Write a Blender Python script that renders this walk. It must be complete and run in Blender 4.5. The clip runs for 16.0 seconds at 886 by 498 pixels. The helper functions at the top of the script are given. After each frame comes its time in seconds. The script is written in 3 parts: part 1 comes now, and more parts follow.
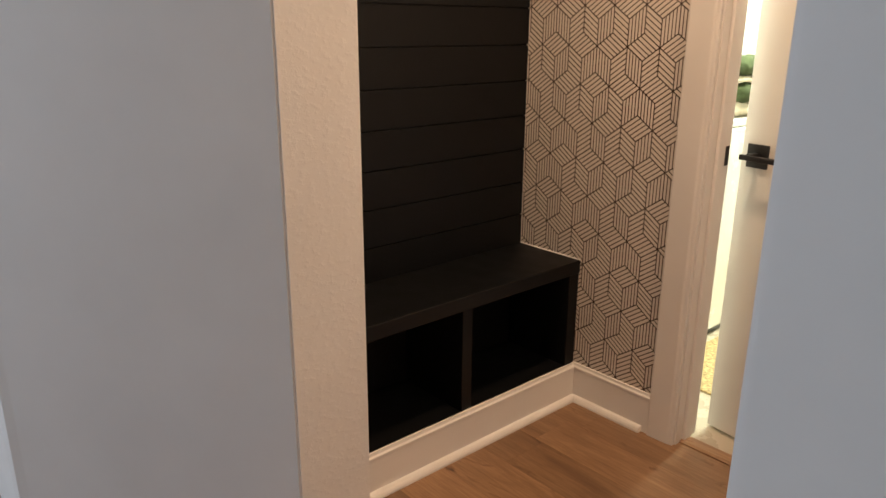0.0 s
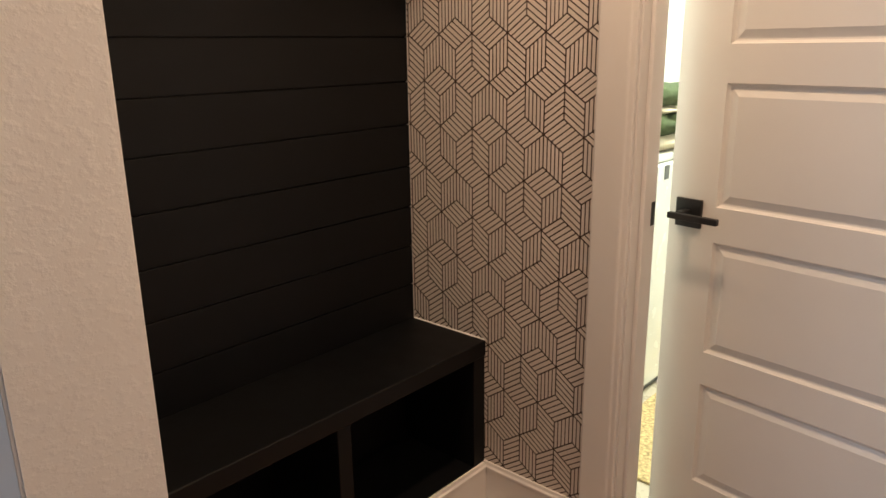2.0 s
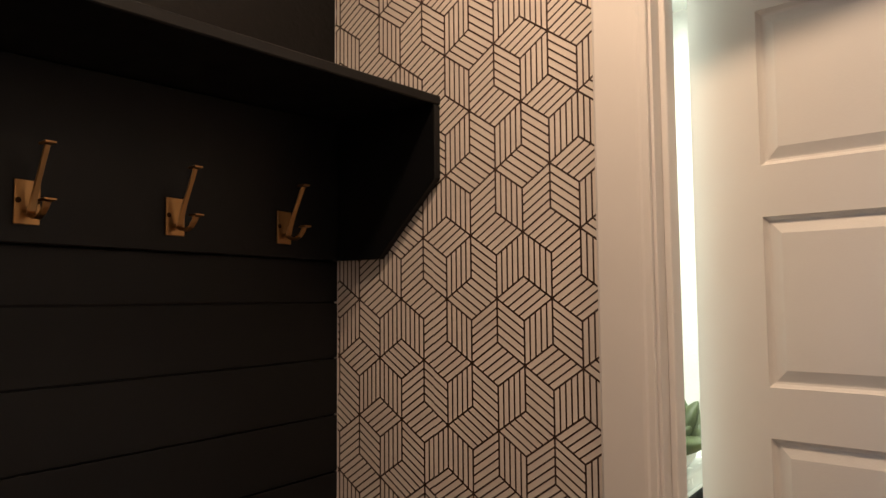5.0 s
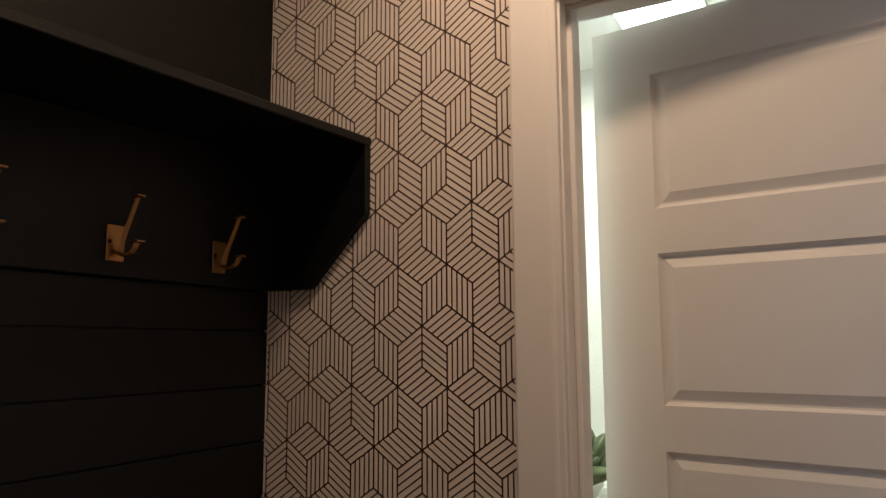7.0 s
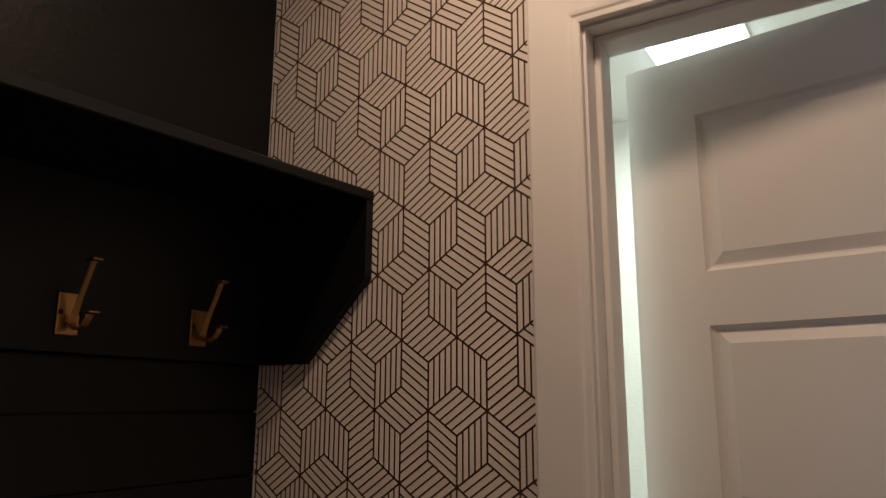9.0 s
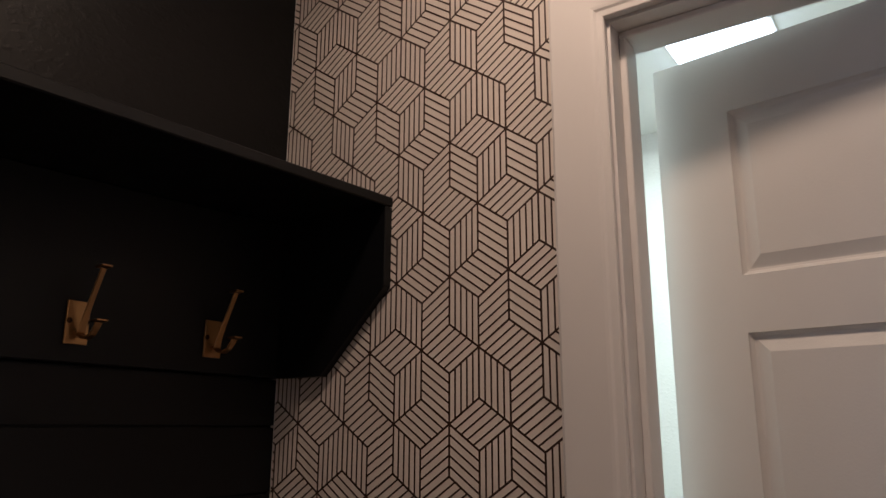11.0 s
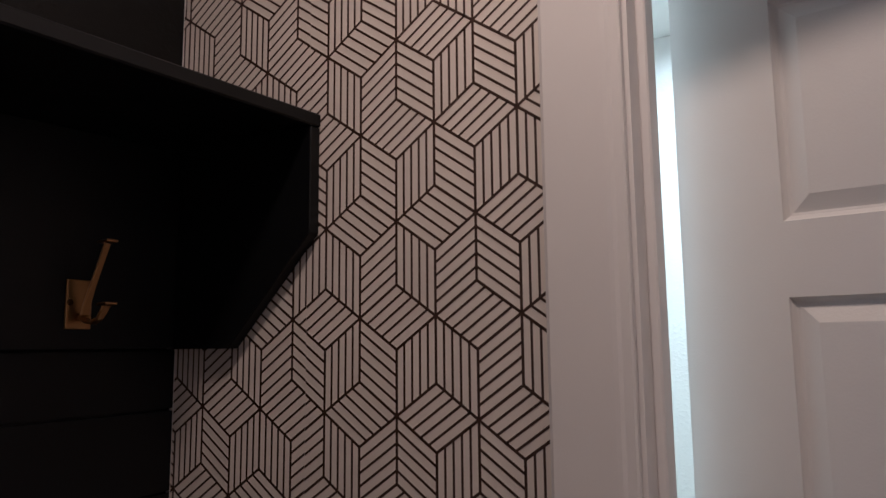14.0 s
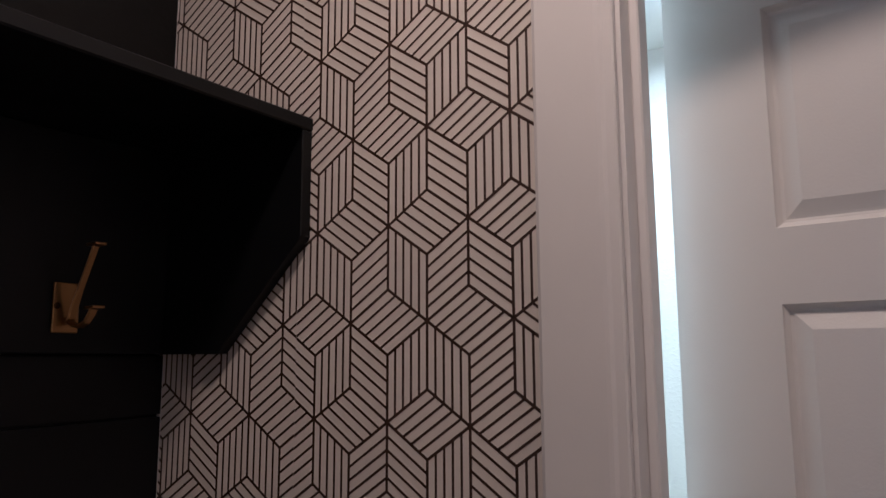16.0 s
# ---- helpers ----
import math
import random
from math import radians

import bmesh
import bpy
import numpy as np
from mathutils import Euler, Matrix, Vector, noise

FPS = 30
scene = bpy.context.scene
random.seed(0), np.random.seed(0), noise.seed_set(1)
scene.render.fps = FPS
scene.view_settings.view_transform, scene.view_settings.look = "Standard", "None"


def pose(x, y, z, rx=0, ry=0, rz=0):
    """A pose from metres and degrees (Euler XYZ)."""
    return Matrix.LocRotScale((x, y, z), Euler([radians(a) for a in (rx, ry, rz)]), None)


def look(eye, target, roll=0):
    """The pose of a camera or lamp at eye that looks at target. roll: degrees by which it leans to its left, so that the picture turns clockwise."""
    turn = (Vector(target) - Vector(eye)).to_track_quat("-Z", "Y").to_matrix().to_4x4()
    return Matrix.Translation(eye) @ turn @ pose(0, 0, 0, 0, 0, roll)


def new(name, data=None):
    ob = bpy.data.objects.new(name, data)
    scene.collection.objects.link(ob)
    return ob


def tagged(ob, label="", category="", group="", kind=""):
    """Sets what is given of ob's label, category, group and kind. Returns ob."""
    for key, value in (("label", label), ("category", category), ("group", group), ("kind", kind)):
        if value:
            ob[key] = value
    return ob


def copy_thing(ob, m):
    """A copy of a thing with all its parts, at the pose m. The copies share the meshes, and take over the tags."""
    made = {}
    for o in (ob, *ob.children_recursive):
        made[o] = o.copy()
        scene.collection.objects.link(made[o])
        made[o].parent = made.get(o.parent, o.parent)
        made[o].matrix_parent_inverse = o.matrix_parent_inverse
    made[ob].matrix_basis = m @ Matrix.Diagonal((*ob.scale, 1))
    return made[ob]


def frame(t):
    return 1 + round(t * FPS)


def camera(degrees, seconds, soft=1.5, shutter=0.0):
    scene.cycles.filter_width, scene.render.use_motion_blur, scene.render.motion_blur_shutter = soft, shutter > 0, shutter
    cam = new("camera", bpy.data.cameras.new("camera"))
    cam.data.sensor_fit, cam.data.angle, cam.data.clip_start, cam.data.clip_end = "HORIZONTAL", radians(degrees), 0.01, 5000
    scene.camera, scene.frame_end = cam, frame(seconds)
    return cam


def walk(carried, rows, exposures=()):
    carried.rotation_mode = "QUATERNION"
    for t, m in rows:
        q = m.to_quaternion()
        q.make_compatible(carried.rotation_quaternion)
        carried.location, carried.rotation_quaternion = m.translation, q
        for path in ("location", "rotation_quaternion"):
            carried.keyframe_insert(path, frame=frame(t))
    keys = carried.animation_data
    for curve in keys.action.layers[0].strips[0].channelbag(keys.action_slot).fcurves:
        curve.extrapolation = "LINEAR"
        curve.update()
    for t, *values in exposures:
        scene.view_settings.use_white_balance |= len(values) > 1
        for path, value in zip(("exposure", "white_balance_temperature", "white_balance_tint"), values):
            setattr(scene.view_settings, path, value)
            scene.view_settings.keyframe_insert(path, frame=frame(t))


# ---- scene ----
cam = camera(63.0, 16.0)
PATH = [
    (0, (1.726, -1.878, 1.262), (0.29, -0.617, 0.673), 0.4),
    (0.5, (1.624, -1.839, 1.271), (0.313, -0.444, 0.691), 1.2),
    (1, (1.566, -1.774, 1.261), (0.369, -0.295, 0.645), 0.7),
    (1.5, (1.507, -1.599, 1.272), (0.312, -0.121, 0.649), -0.1),
    (2, (1.443, -1.462, 1.296), (0.16, -0.026, 0.756), -0.8),
    (2.5, (1.374, -1.416, 1.315), (0.014, -0.045, 0.795), -0.8),
    (3, (1.264, -1.361, 1.359), (0.025, 0.151, 0.935), 0.9),
    (3.5, (1.165, -1.304, 1.36), (0.03, 0.297, 0.972), 0.3),
    (4, (1.122, -1.211, 1.423), (-0.032, 0.407, 1.195), -0.7),
    (4.5, (1.092, -1.138, 1.465), (-0.077, 0.485, 1.485), -0.9),
    (4.7, (1.085, -1.126, 1.458), (-0.084, 0.494, 1.547), -0.7),
    (6.8, (1.122, -1.219, 1.396), (0.163, 0.519, 1.634), -0.4),
    (7, (1.123, -1.225, 1.406), (0.177, 0.517, 1.669), -0.3),
    (7.5, (1.146, -1.213, 1.433), (0.269, 0.546, 1.804), -0.6),
    (8, (1.113, -1.153, 1.455), (0.253, 0.598, 1.898), -0.5),
    (8.5, (1.083, -1.07, 1.463), (0.152, 0.641, 1.915), -0.3),
    (9, (1.079, -1.023, 1.455), (0.041, 0.634, 1.872), 0.2),
    (9.2, (1.081, -1.025, 1.445), (0.005, 0.614, 1.841), 0.4),
    (11.5, (1.057, -0.961, 1.439), (-0.04, 0.639, 1.927), 0.3),
    (12, (1.052, -0.956, 1.458), (-0.042, 0.646, 1.945), 0.1),
    (12.5, (0.993, -0.889, 1.505), (-0.071, 0.73, 2.0), -0.1),
    (13, (0.93, -0.823, 1.549), (-0.111, 0.814, 2.034), -0.2),
    (13.5, (0.892, -0.748, 1.542), (-0.119, 0.943, 1.887), -0.5),
    (14, (0.903, -0.736, 1.526), (-0.091, 0.979, 1.791), -0.6),
    (14.5, (0.91, -0.732, 1.531), (-0.08, 0.989, 1.778), -0.4),
    (15, (0.91, -0.738, 1.53), (-0.076, 0.973, 1.847), -0.3),
    (15.5, (0.909, -0.738, 1.531), (-0.066, 0.976, 1.866), -0.3),
    (16, (0.901, -0.729, 1.519), (-0.075, 0.991, 1.815), -0.3),
]
EXPOSURES = [(0.0, -0.1, 6530, 10), (1.0, -0.22, 6330, 10), (1.8, -0.32, 6210, 10), (2.5, -0.2, 6080, 10), (3.5, -0.35, 6130, 10), (4.1, -0.36, 6060, 10), (4.7, -0.76, 5980, 10), (6.8, -1.48, 5880, 10), (8.0, -1.84, 5830, 10),
             (9.0, -1.87, 5730, 11), (11.5, -1.84, 5180, 14), (12.5, -1.88, 5080, 15), (13.5, -1.83, 4880, 16), (16.0, -1.77, 4730, 17)]
walk(cam, [(t, look(eye, target, roll)) for t, eye, target, roll in PATH], EXPOSURES)

# ---- world, lamps ----
world = bpy.data.worlds.new("world")
scene.world = world
world.use_nodes = True
_bg = world.node_tree.nodes["Background"]
_sky = world.node_tree.nodes.new("ShaderNodeTexSky")
_sky.sky_type = "NISHITA"
_sky.sun_disc = False
_sky.sun_elevation, _sky.sun_rotation = radians(35), radians(160)
world.node_tree.links.new(_sky.outputs[0], _bg.inputs[0])
_bg.inputs[1].default_value = 0.06


def area(name, place, target, sx, sy, watts, colour, disk=False):
    d = bpy.data.lights.new(name, "AREA")
    d.shape = "DISK" if disk else "RECTANGLE"
    d.size, d.size_y, d.energy, d.color = sx, sy, watts, colour
    ob = new(name, d)
    ob.matrix_world = look(place, target)
    return ob


LAMP = (0.74, -0.47, 2.55)
# second lamp is unseen, added as fill for the white stub wall end
FILL_LAMP = (1.95, -0.55, 2.55)
area("ceiling_lamp_light", LAMP, (LAMP[0], LAMP[1] + 0.001, 0), 0.16, 0.16, 24.5, (1.0, 0.655, 0.385), True)
# added fill light, not a known lamp of the mudroom
area("ceiling_lamp_light", FILL_LAMP, (FILL_LAMP[0], FILL_LAMP[1] + 0.001, 0), 0.16, 0.16, 10, (1.0, 0.655, 0.385), True)
area("laundry_panel_light", (0.618, 1.12, 2.585), (0.618, 1.121, 0), 0.2, 0.8, 82, (0.97, 1.0, 0.74))
area("hall_window_light", (-1.0, -4.90, 1.55), (0.4, 0, 1.3), 1.7, 1.4, 73, (0.78, 0.88, 1.0))


# ---- materials ----
def nodes_of(name):
    m = bpy.data.materials.new(name)
    m.use_nodes = True
    nt = m.node_tree
    return m, nt, nt.nodes["Principled BSDF"]


def noise_node(nt, scale, detail=4.0, rough=0.55, stretch=None, kind="Object"):
    co = nt.nodes.new("ShaderNodeTexCoord")
    n = nt.nodes.new("ShaderNodeTexNoise")
    n.inputs["Scale"].default_value, n.inputs["Detail"].default_value, n.inputs["Roughness"].default_value = scale, detail, rough
    if stretch:
        mp = nt.nodes.new("ShaderNodeMapping")
        mp.inputs["Scale"].default_value = stretch
        nt.links.new(co.outputs[kind], mp.inputs["Vector"])
        nt.links.new(mp.outputs[0], n.inputs["Vector"])
    else:
        nt.links.new(co.outputs[kind], n.inputs["Vector"])
    return n


def ramp_node(nt, fac, stops):
    r = nt.nodes.new("ShaderNodeValToRGB")
    els = r.color_ramp.elements
    els[0].position, els[0].color = stops[0][0], (*stops[0][1], 1)
    els[1].position, els[1].color = stops[-1][0], (*stops[-1][1], 1)
    for p, c in stops[1:-1]:
        e = els.new(p)
        e.color = (*c, 1)
    nt.links.new(fac, r.inputs[0])
    return r


def painted(name, colour, rough=0.5, vary=0.06, grain=220.0, bump=0.05, blotch=3.0, metal=0.0, orange=0.0, gloss_vary=0.1, shine=0.5):
    """A painted or coated surface: broad tone drift, fine relief, uneven gloss."""
    m, nt, b = nodes_of(name)
    big = noise_node(nt, blotch, 5.0)
    lo = tuple(c * (1 - vary) for c in colour)
    hi = tuple(min(1, c * (1 + vary)) for c in colour)
    r = ramp_node(nt, big.outputs["Fac"], [(0.3, lo), (0.7, hi)])
    nt.links.new(r.outputs[0], b.inputs["Base Color"])
    fine = noise_node(nt, grain, 3.0)
    bp = nt.nodes.new("ShaderNodeBump")
    bp.inputs["Strength"].default_value, bp.inputs["Distance"].default_value = bump, 0.002
    nt.links.new(fine.outputs["Fac"], bp.inputs["Height"])
    last = bp
    if orange:
        peel = noise_node(nt, 66.0, 3.0, 0.5, (1.0, 0.8, 1.2))
        pr = ramp_node(nt, peel.outputs["Fac"], [(0.48, (0, 0, 0)), (0.74, (1, 1, 1))])
        b2 = nt.nodes.new("ShaderNodeBump")
        b2.inputs["Strength"].default_value, b2.inputs["Distance"].default_value = orange, 0.004
        nt.links.new(pr.outputs[0], b2.inputs["Height"])
        nt.links.new(bp.outputs[0], b2.inputs["Normal"])
        last = b2
    nt.links.new(last.outputs[0], b.inputs["Normal"])
    mid = noise_node(nt, 14.0, 4.0)
    rr = nt.nodes.new("ShaderNodeMapRange")
    rr.inputs["To Min"].default_value, rr.inputs["To Max"].default_value = max(0.03, rough - gloss_vary), min(1, rough + gloss_vary)
    nt.links.new(mid.outputs["Fac"], rr.inputs["Value"])
    nt.links.new(rr.outputs[0], b.inputs["Roughness"])
    b.inputs["Metallic"].default_value = metal
    b.inputs["Specular IOR Level"].default_value = shine
    return m


def wood_floor(name):
    m, nt, b = nodes_of(name)
    info = nt.nodes.new("ShaderNodeObjectInfo")
    geo = nt.nodes.new("ShaderNodeNewGeometry")
    co = nt.nodes.new("ShaderNodeTexCoord")
    away = nt.nodes.new("ShaderNodeVectorMath")
    away.operation = "MULTIPLY_ADD"
    nt.links.new(info.outputs["Random"], away.inputs[0])
    away.inputs[1].default_value = (37.0, 23.0, 11.0)
    nt.links.new(co.outputs["Object"], away.inputs[2])

    def wood_noise(scale, detail, rough, stretch, bend=0.0):
        mp = nt.nodes.new("ShaderNodeMapping")
        mp.inputs["Scale"].default_value = stretch
        n = nt.nodes.new("ShaderNodeTexNoise")
        n.inputs["Scale"].default_value, n.inputs["Detail"].default_value, n.inputs["Roughness"].default_value = scale, detail, rough
        n.inputs["Distortion"].default_value = bend
        nt.links.new(away.outputs[0], mp.inputs["Vector"])
        nt.links.new(mp.outputs[0], n.inputs["Vector"])
        return n
    grain = wood_noise(9.0, 8.0, 0.65, (1.0, 14.0, 14.0), 0.6)
    streak = wood_noise(2.2, 5.0, 0.6, (1.0, 5.0, 5.0), 1.2)
    knots = wood_noise(4.2, 4.0, 0.6, (1.0, 2.8, 2.8), 1.0)
    c1 = ramp_node(nt, grain.outputs["Fac"], [(0.25, (0.220, 0.122, 0.066)), (0.55, (0.305, 0.180, 0.100)), (0.8, (0.375, 0.236, 0.140))])
    c2 = ramp_node(nt, streak.outputs["Fac"], [(0.30, (0.66, 0.60, 0.56)), (0.55, (1.0, 0.98, 0.96)), (0.72, (1.16, 1.14, 1.12))])
    mix = nt.nodes.new("ShaderNodeMixRGB")
    mix.blend_type = "MULTIPLY"
    mix.inputs[0].default_value = 1.0
    nt.links.new(c1.outputs[0], mix.inputs[1])
    nt.links.new(c2.outputs[0], mix.inputs[2])
    kr = ramp_node(nt, knots.outputs["Fac"], [(0.61, (1, 1, 1)), (0.66, (0.62, 0.52, 0.45)), (0.72, (0.16, 0.11, 0.08))])
    mix2 = nt.nodes.new("ShaderNodeMixRGB")
    mix2.blend_type = "MULTIPLY"
    mix2.inputs[0].default_value = 0.8
    nt.links.new(mix.outputs[0], mix2.inputs[1])
    nt.links.new(kr.outputs[0], mix2.inputs[2])
    hsv = nt.nodes.new("ShaderNodeHueSaturation")
    add = nt.nodes.new("ShaderNodeMath")
    add.operation = "ADD"
    nt.links.new(info.outputs["Random"], add.inputs[0])
    nt.links.new(geo.outputs["Random Per Island"], add.inputs[1])
    fr = nt.nodes.new("ShaderNodeMath")
    fr.operation = "FRACT"
    nt.links.new(add.outputs[0], fr.inputs[0])
    mr = nt.nodes.new("ShaderNodeMapRange")
    mr.inputs["To Min"].default_value, mr.inputs["To Max"].default_value = 0.80, 1.14
    nt.links.new(fr.outputs[0], mr.inputs["Value"])
    nt.links.new(mr.outputs[0], hsv.inputs["Value"])
    nt.links.new(mix2.outputs[0], hsv.inputs["Color"])
    nt.links.new(hsv.outputs[0], b.inputs["Base Color"])
    bp = nt.nodes.new("ShaderNodeBump")
    bp.inputs["Strength"].default_value, bp.inputs["Distance"].default_value = 0.15, 0.002
    nt.links.new(grain.outputs["Fac"], bp.inputs["Height"])
    nt.links.new(bp.outputs[0], b.inputs["Normal"])
    b.inputs["Roughness"].default_value = 0.42
    return m


def glowing(name, colour, strength):
    m, nt, b = nodes_of(name)
    b.inputs["Emission Color"].default_value = (*colour, 1)
    b.inputs["Emission Strength"].default_value = strength
    b.inputs["Base Color"].default_value = (0.8, 0.8, 0.8, 1)
    return m


# one white paint: hall faces greyed, stub end lightened, as light falls on them
M_HALL = painted("hall_wall_paint_greyed", (0.62, 0.62, 0.62), 0.6, 0.04, 260, 0.05)
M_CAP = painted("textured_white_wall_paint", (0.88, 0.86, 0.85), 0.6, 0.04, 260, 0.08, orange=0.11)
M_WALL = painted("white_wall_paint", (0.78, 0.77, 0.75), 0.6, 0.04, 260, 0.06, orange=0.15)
M_TRIM = painted("white_trim_paint", (0.80, 0.782, 0.772), 0.36, 0.03, 300, 0.03)
M_DOOR = painted("white_door_paint", (0.70, 0.685, 0.66), 0.42, 0.03, 380, 0.10)
M_DARK = painted("charcoal_black_paint", (0.0036, 0.0040, 0.0049), 0.46, 0.15, 200, 0.06, blotch=6, shine=0.25)
M_DARKWALL = painted("charcoal_black_wall_paint", (0.0046, 0.0046, 0.0050), 0.46, 0.12, 200, 0.05, orange=0.16, shine=0.2)
M_BLACK = painted("matte_black_metal", (0.012, 0.012, 0.013), 0.42, 0.1, 400, 0.03)
M_BRASS = painted("brushed_brass", (0.41, 0.235, 0.095), 0.34, 0.15, 500, 0.06, metal=1.0)
M_SCREW = painted("dark_brass_screw", (0.06, 0.03, 0.012), 0.5, 0.1, 500, 0.05, metal=1.0)
M_PAPER = painted("wallpaper_off_white", (0.74, 0.68, 0.63), 0.62, 0.03, 320, 0.06, blotch=5)
M_INK = painted("wallpaper_dark_brown_ink", (0.046, 0.023, 0.014), 0.6, 0.2, 300, 0.04)
M_CEIL = painted("white_ceiling_paint", (0.82, 0.82, 0.80), 0.8, 0.02, 200, 0.1)
M_WOOD = wood_floor("oak_plank")
M_TILE = painted("beige_glazed_tile", (0.46, 0.40, 0.32), 0.28, 0.05, 120, 0.02)
M_GROUT = painted("grey_grout", (0.45, 0.44, 0.42), 0.85, 0.08, 300, 0.2)
M_JUTE = painted("woven_jute", (0.46, 0.34, 0.17), 0.9, 0.55, 160, 0.9, blotch=85)
M_ENAMEL = painted("white_appliance_enamel", (0.80, 0.81, 0.80), 0.25, 0.02, 200, 0.01)
M_GLASS = painted("dark_door_glass", (0.006, 0.006, 0.007), 0.6, 0.1, 100, 0.0, shine=0.08)
M_GREYPL = painted("grey_plastic", (0.10, 0.105, 0.11), 0.4, 0.1, 300, 0.03)
M_LEAF = painted("green_leaf", (0.070, 0.088, 0.036), 0.5, 0.4, 90, 0.15, blotch=18)
M_CLOTH = painted("green_cloth", (0.055, 0.078, 0.030), 0.9, 0.3, 500, 0.6, blotch=20)
M_CREAM = painted("cream_cloth", (0.62, 0.54, 0.42), 0.9, 0.1, 500, 0.6, blotch=20)
M_POT = painted("white_ceramic", (0.78, 0.79, 0.77), 0.3, 0.03, 200, 0.02)
M_PANEL = glowing("lit_diffuser", (0.93, 1.0, 0.96), 16.0)
M_SHADE = glowing("lit_warm_diffuser", (1.0, 0.74, 0.48), 3.0)


# ---- mesh helpers ----
def finish(name, bm, material, parent=None, label="", smooth=False):
    bmesh.ops.recalc_face_normals(bm, faces=bm.faces)
    me = bpy.data.meshes.new(name)
    bm.to_mesh(me)
    bm.free()
    me.materials.append(material)
    if smooth:
        for p in me.polygons:
            p.use_smooth = True
    ob = new(name, me)
    if parent is not None:
        ob.parent = parent
    if label:
        ob["label"] = label
    return ob


def part(name, bm, material, parent, label="", smooth=False):
    return finish(name, bm, material, parent, label, smooth)


def add_box(bm, x0, x1, y0, y1, z0, z1, bevel=0.0, seg=1):
    b2 = bmesh.new()
    bmesh.ops.create_cube(b2, size=1.0)
    for v in b2.verts:
        v.co = Vector(((x0 + x1) / 2 + v.co.x * (x1 - x0), (y0 + y1) / 2 + v.co.y * (y1 - y0), (z0 + z1) / 2 + v.co.z * (z1 - z0)))
    if bevel:
        bmesh.ops.bevel(b2, geom=list(b2.edges), offset=bevel, segments=seg, affect="EDGES", profile=0.5)
    me = bpy.data.meshes.new("tmp")
    b2.to_mesh(me)
    b2.free()
    bm.from_mesh(me)
    bpy.data.meshes.remove(me)
    return bm


def box(*a, **k):
    return add_box(bmesh.new(), *a, **k)


def prism(poly, axis, lo, hi):
    """A polygon in the two other axes (in xyz order), drawn out along axis."""
    bm = bmesh.new()

    def at(p, v):
        c = list(p)
        c.insert("xyz".index(axis), v)
        return bm.verts.new(c)
    a = [at(p, lo) for p in poly]
    b = [at(p, hi) for p in poly]
    n = len(poly)
    bm.faces.new(a)
    bm.faces.new(list(reversed(b)))
    for i in range(n):
        bm.faces.new((a[i], b[i], b[(i + 1) % n], a[(i + 1) % n]))
    return bm


def sweep(path, profile_at, closed=True):
    """Rings of points joined along a path: profile_at(i) gives ring i."""
    bm = bmesh.new()
    rings = [[bm.verts.new(p) for p in profile_at(i)] for i in range(len(path))]
    n = len(rings[0])
    for r, q in zip(rings, rings[1:]):
        for i in range(n):
            bm.faces.new((r[i], r[(i + 1) % n], q[(i + 1) % n], q[i]))
    bm.faces.new(rings[0])
    bm.faces.new(list(reversed(rings[-1])))
    return bm


def lathe(rings, n=24):
    """rings: (radius, z) from below to above, about the z axis."""
    bm = bmesh.new()
    vs = [[bm.verts.new((r * math.cos(2 * math.pi * k / n), r * math.sin(2 * math.pi * k / n), z)) for k in range(n)] for r, z in rings]
    for a, b in zip(vs, vs[1:]):
        for k in range(n):
            bm.faces.new((a[k], a[(k + 1) % n], b[(k + 1) % n], b[k]))
    bm.faces.new(vs[0])
    bm.faces.new(vs[-1])
    return bm


def thing(name, label, category, group="", place=(0, 0, 0)):
    e = new(name)
    e.empty_display_size = 0.1
    e.location = place
    return tagged(e, label, category, group)


def structure(ob, label, category):
    return tagged(ob, label, category, "", "structure")


# ---- the setting ----
CEIL = 2.64
NOOK_Y, CAP_X, CAP_Y = -1.046, 0.530, -1.229      # stub wall beside the bench
RW_X, RW_Y = 1.477, -1.330                      # end of the other stub wall
JX0, JX1 = 0.7065, 1.428                         # clear opening of the door
HEAD = 2.047
XW = 0.016                                       # face of the boards beside the wallpaper
WT = 0.118                                      # thickness of the door's wall

# back wall behind the shiplap
structure(finish("wall_west", box(-0.16, XW - 0.019, NOOK_Y, 0.0, 0, CEIL), M_DARKWALL), "charcoal painted drywall with a light orange-peel texture", "wall")
structure(finish("wall_west_upper", box(XW - 0.019, XW - 0.008, NOOK_Y, 0.0, 1.838, CEIL), M_DARKWALL), "charcoal painted drywall above the coat shelf", "wall")
w = finish("wall_north", box(-0.16, JX0 - 0.018, 0.0, WT, 0, CEIL), M_WALL)
structure(w, "white painted wall under geometric wallpaper", "wall")
structure(finish("wall_north_head", box(JX0 - 0.018, JX1 + 0.018, 0.0, WT, HEAD + 0.018, CEIL), M_WALL), "white painted wall above the laundry door", "wall")
structure(finish("wall_north_side", box(JX1 + 0.018, 2.6, 0.0, WT, 0, CEIL), M_WALL), "white painted wall beside the laundry door", "wall")

# stub wall: white textured end, smooth faces turned to the hall, greyed for dimmer daylight
A45 = radians(45)
L45 = 0.638
bx, by = CAP_X - L45 * math.cos(A45), CAP_Y - L45 * math.sin(A45)
stub = prism([(CAP_X, NOOK_Y), (CAP_X, CAP_Y), (CAP_X - 0.004, CAP_Y), (-0.16, CAP_Y), (-0.16, NOOK_Y)], "z", 0, CEIL)
